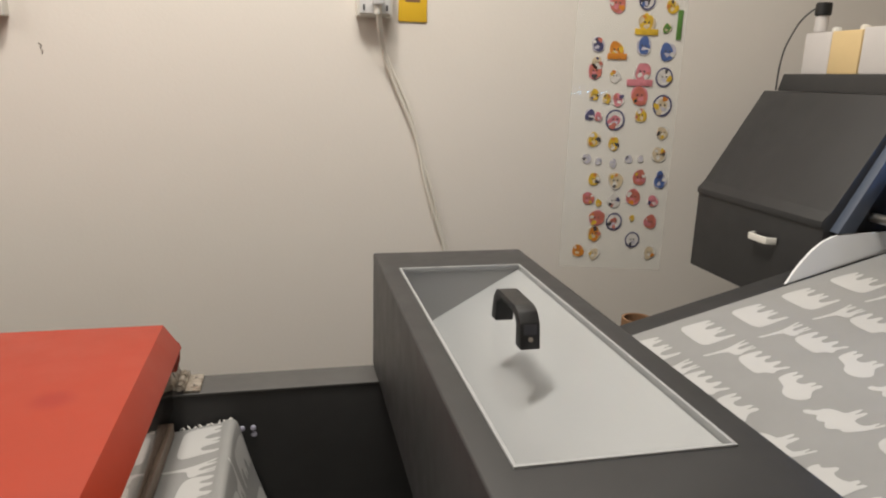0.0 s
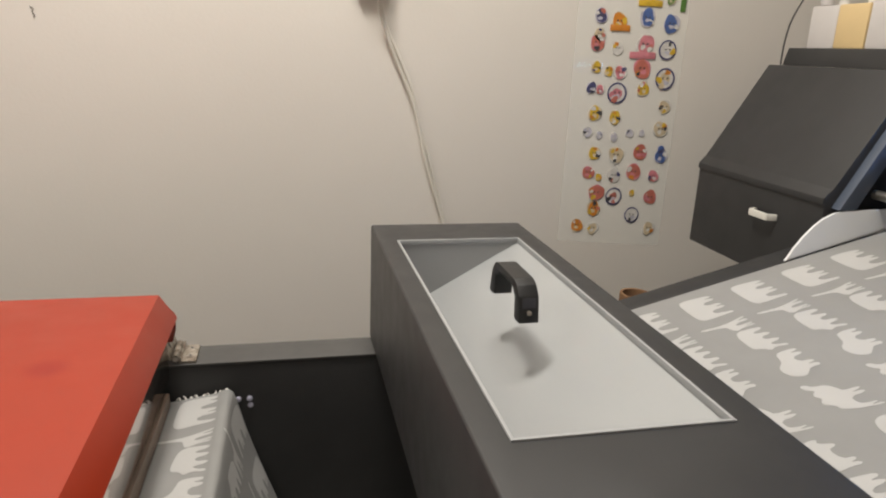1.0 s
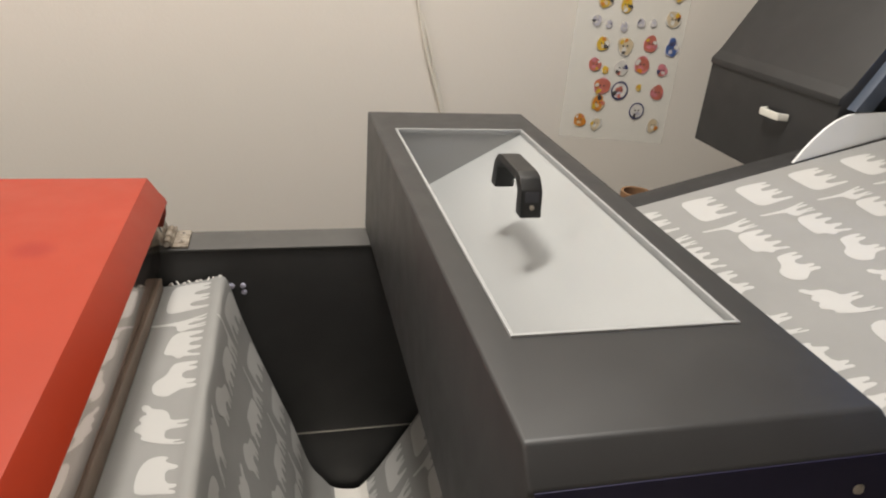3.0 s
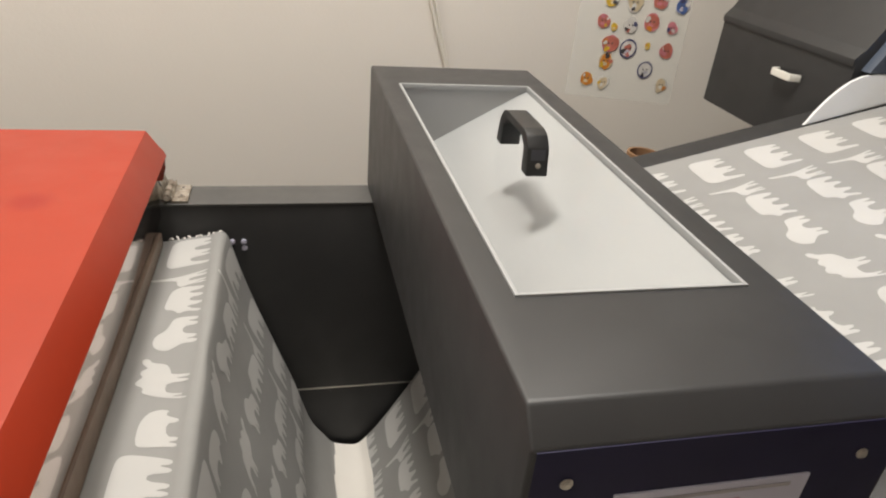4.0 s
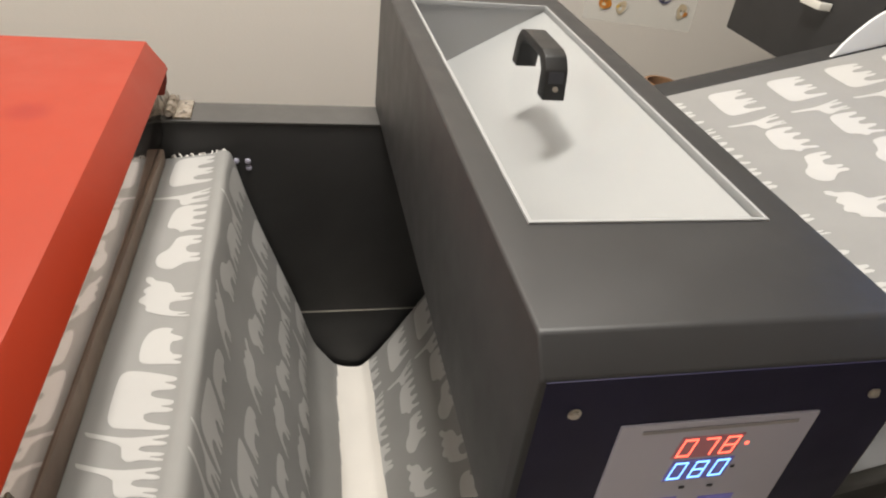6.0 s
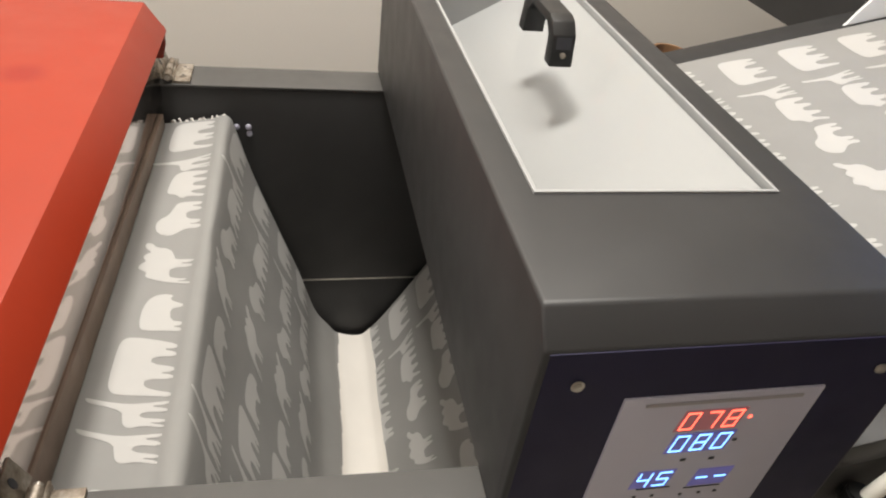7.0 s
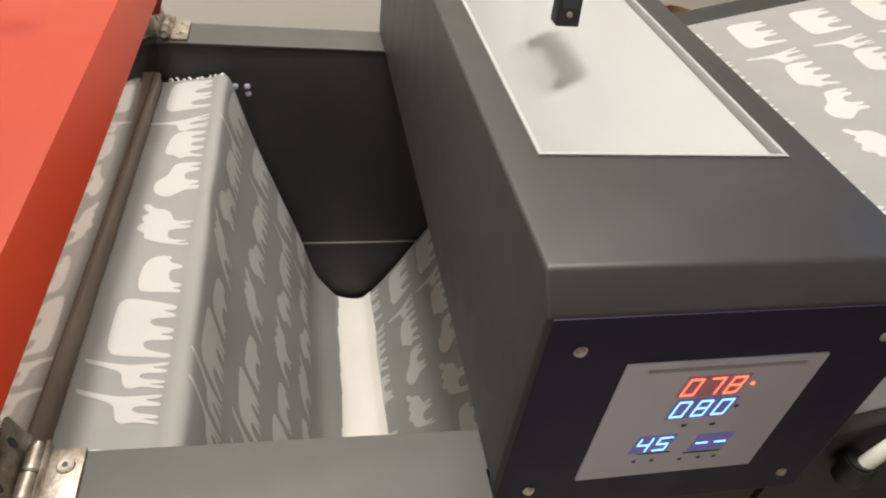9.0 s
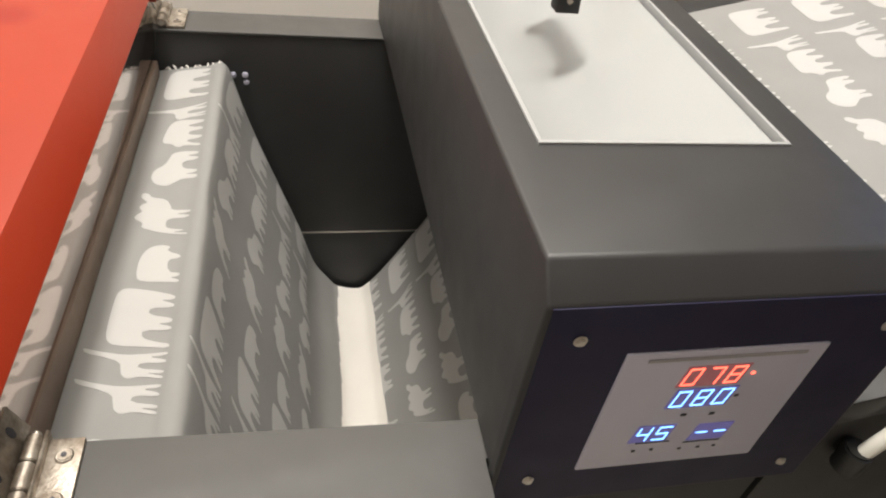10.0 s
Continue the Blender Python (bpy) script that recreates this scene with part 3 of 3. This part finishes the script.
part("table_rail", bm_prism([(0.272, tz(0.272) - 0.03), (0.272, tz(0.272)), (0.94, tz(0.94)), (0.94, tz(0.94) - 0.03)], 0.6685, 0.715, "y", 0.002), PAINT, table)
part("table_rail", bm_prism([(0.272, tz(0.272) - 0.03), (0.272, tz(0.272)), (0.94, tz(0.94)), (0.94, tz(0.94) - 0.03)], 0.0, 0.0465, "y", 0.002), PAINT, table)
# black sheet added in place of the darkness under the table
part("dark_backing_sheet", bm_prism([(0.272, 0.0), (0.272, tz(0.272) - 0.031), (0.74, tz(0.74) - 0.031), (0.74, 0.0)], 0.002, 0.016, "y", 0.001), BLACK, table, "black sheet standing in for the dark under the table")
for x, y in ((0.33, 0.69), (0.70, 0.69), (0.33, 0.036), (0.70, 0.036)):
    part("table_leg", bm_box(x - 0.018, x + 0.018, y - 0.018, y + 0.018, 0.0, tz(x) - 0.02, 0.002), RAIL, table)
right_line = smooth_line([(0.256, tz(0.256)), (0.4, tz(0.4)), (0.55, tz(0.55)), (0.7, tz(0.7)), (0.8, tz(0.8)), (0.9, tz(0.9)), (0.95, tz(0.95))])
rows = [(0.020 + 0.0965 * k, -0.040) for k in range(7)]
cloth("printed_cloth", right_line, 0.052, 0.665, rows, "grey printed cloth lying on the sloping feed table",
      lambda s, y: 0.0008 + 0.0006 * math.sin(11 * y + 5 * s))

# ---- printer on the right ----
# printer and its load, scaled 6 % about the camera's eye to fit the view
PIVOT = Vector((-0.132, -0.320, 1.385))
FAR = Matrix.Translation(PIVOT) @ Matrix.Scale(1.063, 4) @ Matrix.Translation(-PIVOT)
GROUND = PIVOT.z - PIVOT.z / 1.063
printer = thing("textile_printer", "dark grey textile printer with a sloping end cover and blue-lit mouth", "printer")
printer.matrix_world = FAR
CX, CY0, CY1 = 0.746, 0.630, 0.998
prof = [(CX, 0.992), (CX, 1.164), (CX + 0.002, 1.168), (CX + 0.128, 1.376), (CX + 0.42, 1.374), (CX + 0.42, 0.992)]
part("end_housing", bm_prism(prof, CY0, CY1, "y", 0.003), PAINT, printer, "dark grey end housing with a sloping front")
part("housing_lip", bm_prism([(CX - 0.004, 1.155), (CX - 0.004, 1.166), (CX + 0.01, 1.182), (CX + 0.012, 1.155)], CY0 + 0.001, CY1 - 0.001, "y", 0.001), PAINT, printer)
part("end_leg", bm_box(CX + 0.10, CX + 0.40, CY0 + 0.02, CY0 + 0.20, GROUND, 0.991, 0.003), PAINT, printer)
h2 = part("drawer_handle", bm_prism([(CX - 0.002, 0.0), (CX - 0.020, 0.006), (CX - 0.022, 0.012), (CX - 0.022, 0.052), (CX - 0.020, 0.058), (CX - 0.002, 0.064), (CX - 0.002, 0.058), (CX - 0.015, 0.052),
                                     (CX - 0.015, 0.012), (CX - 0.002, 0.006)], 0.0, 0.012, "z", 0.001), IVORY, printer, "small pale metal handle")
h2.location = (0, 0.733, 1.101)
part("top_lid", bm_prism([(CX + 0.165, 1.376), (CX + 0.175, 1.412), (CX + 0.44, 1.412), (CX + 0.44, 1.376)], 0.10, 1.004, "y", 0.003), BLACK, printer, "black top shelf")
part("back_beam", bm_box(CX + 0.30, CX + 0.42, -0.30, CY0 - 0.001, 1.02, 1.374, 0.003), BLUE_IN, printer, "blue-lit inner wall")
for k in range(7):
    part("rib", bm_box(CX + 0.285, CX + 0.2995, -0.30, CY0 - 0.03, 1.06 + k * 0.04, 1.073 + k * 0.04, 0.001), BLUE_IN, printer)
part("mouth_frame", bm_prism([(CX + 0.012, 1.150), (CX + 0.137, 1.372), (CX + 0.165, 1.372), (CX + 0.045, 1.150)], CY0 - 0.020, CY0 - 0.0008, "y", 0.001), BLUE_IN, printer, "grey inner frame edge tinted with blue light")
part("carriage", bm_box(CX + 0.10, CX + 0.26, 0.36, 0.585, 1.16, 1.255, 0.006), PLASTIC, printer, "black print carriage")
part("carriage_rail", bm_cylinder((CX + 0.085, 0.15, 1.175), 0.008, 0.94, "y", 18), STEEL, printer)
part("top_beam", bm_box(CX + 0.14, CX + 0.42, -0.30, CY0 - 0.001, 1.352, 1.374, 0.002), PAINT, printer)
part("light_strip", bm_box(CX + 0.20, CX + 0.215, -0.2, 0.60, 1.343, 1.351), BLUE_STRIP, printer, "blue light strip")
part("front_end", bm_prism(prof, -0.60, -0.30, "y", 0.003), PAINT, printer)
part("bed", bm_box(CX + 0.06, CX + 0.42, -0.30, CY0 - 0.001, 0.90, 1.02, 0.003), BLACK, printer)
part("bed_leg", bm_box(CX + 0.10, CX + 0.40, -0.58, -0.32, GROUND, 0.99, 0.003), PAINT, printer)

# white guard plate with a rounded corner, upright along the far edge of the cloth
arch = [(0.722, tz(0.722) + 0.001), (0.727, 1.050), (0.737, 1.068), (0.751, 1.087), (0.768, 1.106), (0.785, 1.120), (0.806, 1.130), (0.83, 1.134), (0.916, 1.136), (1.02, 1.136), (1.02, tz(0.90)),
        (0.90, tz(0.90) + 0.001)]
guide = thing("guard_plate", "white plastic guard plate with a rounded corner beside the cloth", "guard")
part("plate", bm_prism(arch, 0.6690, 0.6745, "y", 0.0015), GUIDE, guide)
part("stiffener", bm_prism([(0.76, tz(0.76) + 0.002), (0.80, 1.105), (0.83, 1.112), (1.0, 1.112), (1.0, tz(0.90))], 0.6747, 0.679, "y", 0.0005), RAIL, guide, "grey backing strip")

# things on the printer's top shelf
TZ = 1.412


def ink_tank(x, y, w, d, h, mat, label):
    t = thing("ink_tank", label, "ink tank", "tanks on the printer")
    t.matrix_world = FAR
    part("tank_body", bm_box(x, x + d, y, y + w, TZ + 0.0002, TZ + h, 0.004), mat, t)
    part("cap", bm_cylinder((x + d / 2, y + w / 2, TZ + h + 0.006), 0.012, 0.012, "z", 18, bevel=0.002), IVORY, t)


ink_tank(0.955, 0.920, 0.075, 0.09, 0.085, TANK, "milky translucent ink tank on the top shelf")
ink_tank(0.950, 0.837, 0.078, 0.09, 0.085, TANKY, "yellow ink tank on the top shelf")
ink_tank(0.948, 0.750, 0.082, 0.09, 0.088, TANK, "milky translucent ink tank on the top shelf")
ink_tank(0.946, 0.663, 0.082, 0.09, 0.088, TANK, "milky translucent ink tank on the top shelf")
bottle = thing("small_bottle", "small clear bottle with a black cap on the ink tank", "bottle")
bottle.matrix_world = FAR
part("glass", bm_cylinder((0.970, 0.972, TZ + 0.1025), 0.013, 0.034, "z", 20, bevel=0.002), TANK, bottle)
part("cap", bm_cylinder((0.970, 0.972, TZ + 0.1325), 0.016, 0.026, "z", 20, bevel=0.002), PLASTIC, bottle, "black cap")
thin = tube("thin_hose", [(0.962, 0.985, TZ + 0.135), (0.945, 1.000, TZ + 0.12), (0.918, 1.006, TZ + 0.06), (0.912, 1.006, TZ + 0.03), (0.908, 1.005, TZ - 0.002), (0.905, 1.0, 1.377)], 0.0018, PLASTIC, None,
     "thin black hose beside the ink tanks", "hose")
loop = tube("clear_hose", [(0.99, 0.77, TZ + 0.09), (0.99, 0.77, TZ + 0.13), (0.99, 0.72, TZ + 0.145), (0.99, 0.69, TZ + 0.12), (0.99, 0.69, TZ + 0.09)], 0.003, IVORY, None, "pale hose looping between the ink tanks", "hose")
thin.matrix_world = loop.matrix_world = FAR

# cardboard core standing behind the table
def bm_pipe(x, y, z0, z1, r, inner, seg=32):
    """An open-ended pipe with wall thickness."""
    bm = bmesh.new()
    loops = [[bm.verts.new((x + q * math.cos(2 * math.pi * k / seg), y + q * math.sin(2 * math.pi * k / seg), z)) for k in range(seg)] for q, z in ((r, z0), (r, z1), (inner, z1), (inner, z0))]
    for a, b in zip(loops, loops[1:] + loops[:1]):
        for k in range(seg):
            bm.faces.new((a[k], a[(k + 1) % seg], b[(k + 1) % seg], b[k]))
    bmesh.ops.recalc_face_normals(bm, faces=bm.faces[:])
    return bm


solid("cardboard_tube", bm_pipe(0.516, 0.80, 0.0, 0.945, 0.030, 0.025), CARD, "brown cardboard tube standing behind the feed table", "cardboard tube")
hose = thing("white_hose", "thick white hose running into a black coupling beside the dryer", "hose")
tube("pipe", [(0.420, -0.006, 0.974), (0.385, -0.011, 0.948), (0.356, -0.014, 0.924), (0.338, -0.015, 0.902), (0.327, -0.016, 0.878)], 0.0068, IVORY, hose)
part("coupling", join(bm_cylinder((0.325, -0.013, 0.868), 0.0125, 0.028, "z", 24, bevel=0.002), bm_cylinder((0.325, -0.006, 0.868), 0.009, 0.016, "y", 20, bevel=0.001)), PLASTIC, hose, "black plastic coupling")


# ---- on the wall ----
def wall_socket(x0, x1, z0, z1):
    s = thing("wall_socket", "ivory plastic wall socket on the cream wall", "socket", "wall sockets")
    part("casing", bm_box(x0, x1, WALL_Y - 0.034, WALL_Y, z0, z1, 0.004), IVORY, s)
    part("face", bm_box(x0 + 0.006, x1 - 0.006, WALL_Y - 0.0375, WALL_Y - 0.0335, z0 + 0.006, z1 - 0.006, 0.0015), WHITE, s)
    return s


sock = wall_socket(0.021, 0.099, 1.508, 1.590)
for x in (0.034, 0.084):
    # dark bars painted for the shade inside the socket's slots
    part("slot", bm_box(x, x + 0.004, WALL_Y - 0.0385, WALL_Y - 0.037, 1.520, 1.532), INK, sock)
wall_socket(-0.752, -0.671, 1.477, 1.560)
plug = thing("power_plug", "white power plug pushed into the wall socket", "plug")
part("plug_body", bm_box(0.052, 0.076, WALL_Y - 0.068, WALL_Y - 0.038, 1.530, 1.562, 0.005), WHITE, plug)
part("strain_relief", bm_cylinder((0.063, WALL_Y - 0.055, 1.522), 0.007, 0.022, "z", 16, r2=0.009), IVORY, plug)
cw = WALL_Y - 0.008
tube("power_cable", [(0.063, WALL_Y - 0.055, 1.525), (0.066, WALL_Y - 0.05, 1.49), (0.078, WALL_Y - 0.02, 1.44), (0.105, cw, 1.372), (0.15, cw, 1.275), (0.170, cw, 1.215), (0.182, cw, 1.15), (0.215, cw, 1.04), (0.243, cw, 0.965),
                     (0.255, cw, 0.80), (0.26, cw, 0.2), (0.26, cw, 0.004)], 0.0042, CABLE, None, "cream power cable hanging on the wall", "cable")
tube("power_cable", [(0.068, WALL_Y - 0.052, 1.525), (0.072, WALL_Y - 0.045, 1.48), (0.085, WALL_Y - 0.015, 1.43), (0.120, cw, 1.362), (0.155, cw, 1.285), (0.168, cw, 1.21), (0.196, cw, 1.14), (0.222, cw, 1.04), (0.246, cw, 0.965),
                     (0.262, cw, 0.80), (0.27, cw, 0.2), (0.27, cw, 0.004)], 0.0036, CABLE, None, "cream power cable twisted with another on the wall", "cable")
note = thing("yellow_card", "bright yellow card stuck on the wall beside the socket", "card")
part("card", bm_box(0.117, 0.182, WALL_Y - 0.003, WALL_Y, 1.503, 1.60, 0.0008), YELLOW, note)
part("print_bar", bm_box(0.132, 0.166, WALL_Y - 0.0036, WALL_Y - 0.0031, 1.545, 1.552), CARD, note)
mk = tube("wall_mark", [(-0.625, WALL_Y - 0.0005, 1.428), (-0.618, WALL_Y - 0.0005, 1.426), (-0.623, WALL_Y - 0.0005, 1.417), (-0.617, WALL_Y - 0.0005, 1.413), (-0.620, WALL_Y - 0.0005, 1.407)], 0.0013,
          material("pencil_grey", (0.30, 0.27, 0.24), 0.8), None, "small grey scribbled mark on the wall", "mark")

# ---- sheet of stickers ----
sheet = thing("sticker_sheet", "clear film with rows of small bright stickers on the wall", "sticker sheet")
SY = WALL_Y - 0.0006


def film():
    bm = bmesh.new()
    n, m = 6, 14
    g = [[bm.verts.new((0.546 + 0.290 * i / n, SY - 0.0006 - 0.0003 * (1 - j / m) ** 4 * (0.4 + i / n) - 0.0003 * math.sin(j * 1.3 + i), 0.916 - 0.021 * i / n * (1 - j / m) + 0.86 * j / m)) for i in range(n + 1)] for j in range(m + 1)]
    for j in range(m):
        for i in range(n):
            bm.faces.new((g[j][i], g[j][i + 1], g[j + 1][i + 1], g[j + 1][i]))
    return bm


f = part("film", film(), FILM, sheet, "clear plastic film")
f.visible_shadow = False
COL = {k: material("sticker_" + n, c, 0.4, vary=0.25, scale=60) for k, n, c in
       (("r", "red", (0.64, 0.20, 0.15)), ("p", "pink", (0.72, 0.26, 0.30)), ("y", "yellow", (0.80, 0.52, 0.05)), ("o", "orange", (0.75, 0.28, 0.04)), ("b", "blue", (0.10, 0.17, 0.42)),
        ("n", "navy", (0.09, 0.09, 0.20)), ("g", "green", (0.12, 0.28, 0.06)), ("w", "white", (0.80, 0.77, 0.73)), ("k", "black", (0.08, 0.075, 0.08)), ("c", "cream", (0.75, 0.62, 0.42)),
        ("l", "lilac", (0.62, 0.60, 0.68)))}


def blob(x, y, z, r, seed, wob=0.25, sq=1.0):
    bm = bmesh.new()
    rnd = random.Random(seed)
    ph = [rnd.uniform(0, 6.28) for _ in range(3)]
    pts = []
    for k in range(22):
        a = 2 * math.pi * k / 22
        q = r * (1 + wob * 0.5 * math.sin(2 * a + ph[0]) + wob * 0.35 * math.sin(3 * a + ph[1]) + wob * 0.2 * math.sin(5 * a + ph[2]))
        pts.append(bm.verts.new((x + q * math.cos(a) * sq, y, z + q * math.sin(a))))
    top = bmesh.ops.extrude_face_region(bm, geom=[bm.faces.new(pts)])
    for v in [e for e in top["geom"] if isinstance(e, bmesh.types.BMVert)]:
        v.co.y -= 0.00008
    bmesh.ops.recalc_face_normals(bm, faces=bm.faces[:])
    return bm


def sticker(x, z, r, cols, seed):
    """A small sticker: pale backing, main shape, colour patches and a few dark dots, in plain colours."""
    y = SY - 0.0015
    rnd = random.Random(seed)
    ringed = cols[0] == "n" and r > 0.02
    pale = {"r": "p", "y": "c", "o": "c", "b": "l", "n": "l", "g": "c", "k": "l"}.get(cols[0], "w")
    s = part("sticker", blob(x, y, z, r * (1.0 if ringed else 0.90), seed, 0.02 if ringed else 0.12), COL[cols[0] if ringed else pale], sheet, smooth=False)
    layer = [y - 0.0001]

    def patch(px, pz, q, c, wob=0.22, sq=1.0):
        part("patch", blob(px, layer[0], pz, q, rnd.randrange(10 ** 6), wob, sq), COL[c], s, smooth=False)
        layer[0] -= 0.0001

    if ringed:
        patch(x, z, r * 0.82, "w", 0.02)
    patch(x + rnd.uniform(-0.1, 0.1) * r, z + rnd.uniform(-0.1, 0.1) * r, r * (0.56 if ringed else 0.86), cols[1] if ringed else cols[0], 0.2, rnd.uniform(0.75, 1.1))
    patch(x + rnd.uniform(-0.2, 0.2) * r, z - 0.32 * r, r * 0.24, pale, 0.3, 1.25)
    for c in cols[1:]:
        a = rnd.uniform(0, 6.28)
        patch(x + 0.62 * r * math.cos(a), z + 0.62 * r * math.sin(a), r * rnd.uniform(0.18, 0.32), c, 0.35)
    if r > 0.012:
        for side in (-1, 1):
            patch(x + side * 0.22 * r, z + 0.06 * r, r * 0.10, "k", 0.1)


def sticker_row(z, xs, rs, cols):
    for k, (x, r, c) in enumerate(zip(xs, rs, cols.split())):
        sticker(x, z + 0.006 * math.sin(5 * x * 9), r, c, int(z * 1000) + k)


sticker_row(0.951, (0.595, 0.641, 0.801), (0.018, 0.017, 0.019), "oywr cy coc")
sticker_row(0.977, (0.747,), (0.021,), "nwk")
sticker_row(1.003, (0.637,), (0.021,), "oyrk")
sticker_row(1.034, (0.690, 0.740, 0.794), (0.023, 0.009, 0.020), "nrwk yo rwrp")
sticker_row(1.045, (0.640,), (0.022,), "ryow")
sticker_row(1.090, (0.613, 0.684, 0.738, 0.796), (0.018, 0.020, 0.023, 0.017), "rwpy wnrk rowr prn")
sticker_row(1.085, (0.642,), (0.010,), "yo")
sticker_row(1.142, (0.624, 0.684, 0.750, 0.810), (0.018, 0.023, 0.021, 0.020), "yokw cyok rwpy bnw")
sticker_row(1.160, (0.808,), (0.012,), "bn")
sticker_row(1.190, (0.600, 0.632, 0.672, 0.715, 0.748), (0.013, 0.010, 0.012, 0.012, 0.010), "lkw lnw lw lkn lw")
sticker_row(1.211, (0.799,), (0.022,), "cokyw")
sticker_row(1.239, (0.615, 0.669), (0.020, 0.018), "yowk yokw")
sticker_row(1.268, (0.803,), (0.018,), "cyok")
sticker_row(1.298, (0.598, 0.622, 0.668, 0.737), (0.015, 0.013, 0.026, 0.019), "nkw pr npwr ypwr")
sticker_row(1.335, (0.794,), (0.027,), "ncyo")
sticker_row(1.347, (0.606, 0.640, 0.672, 0.728), (0.015, 0.013, 0.018, 0.026), "ykn yok prn rork")
sticker_row(1.404, (0.603, 0.657, 0.729, 0.791), (0.021, 0.017, 0.026, 0.024), "rnkw wyyo prpw nwky")
sticker_row(1.424, (0.607,), (0.016,), "crn")
sticker_row(1.466, (0.606, 0.654, 0.727, 0.793), (0.019, 0.022, 0.023, 0.024), "nkwr oyyo bbwb bnwb")
sticker_row(1.520, (0.729, 0.785), (0.025, 0.013), "yyoc gyg")
sticker_row(1.572, (0.648, 0.725, 0.794), (0.024, 0.022, 0.018), "rpwo nkwb yokc")
sticker_row(1.640, (0.60, 0.66, 0.73, 0.79), (0.022, 0.020, 0.023, 0.020), "ykow rpwk bnwb oyok")
sticker_row(1.705, (0.61, 0.67, 0.74, 0.80), (0.020, 0.022, 0.020, 0.021), "gyow nkwr prwp yyok")
for x0, x1, z0, z1, c in ((0.632, 0.684, 1.438, 1.452, "o"), (0.699, 0.762, 1.498, 1.512, "y"), (0.690, 0.760, 1.376, 1.392, "p"), (0.811, 0.825, 1.49, 1.56, "g")):
    part("sticker_bar", bm_box(x0, x1, SY - 0.0021, SY - 0.0016, z0, z1, 0.0002), COL[c], sheet)
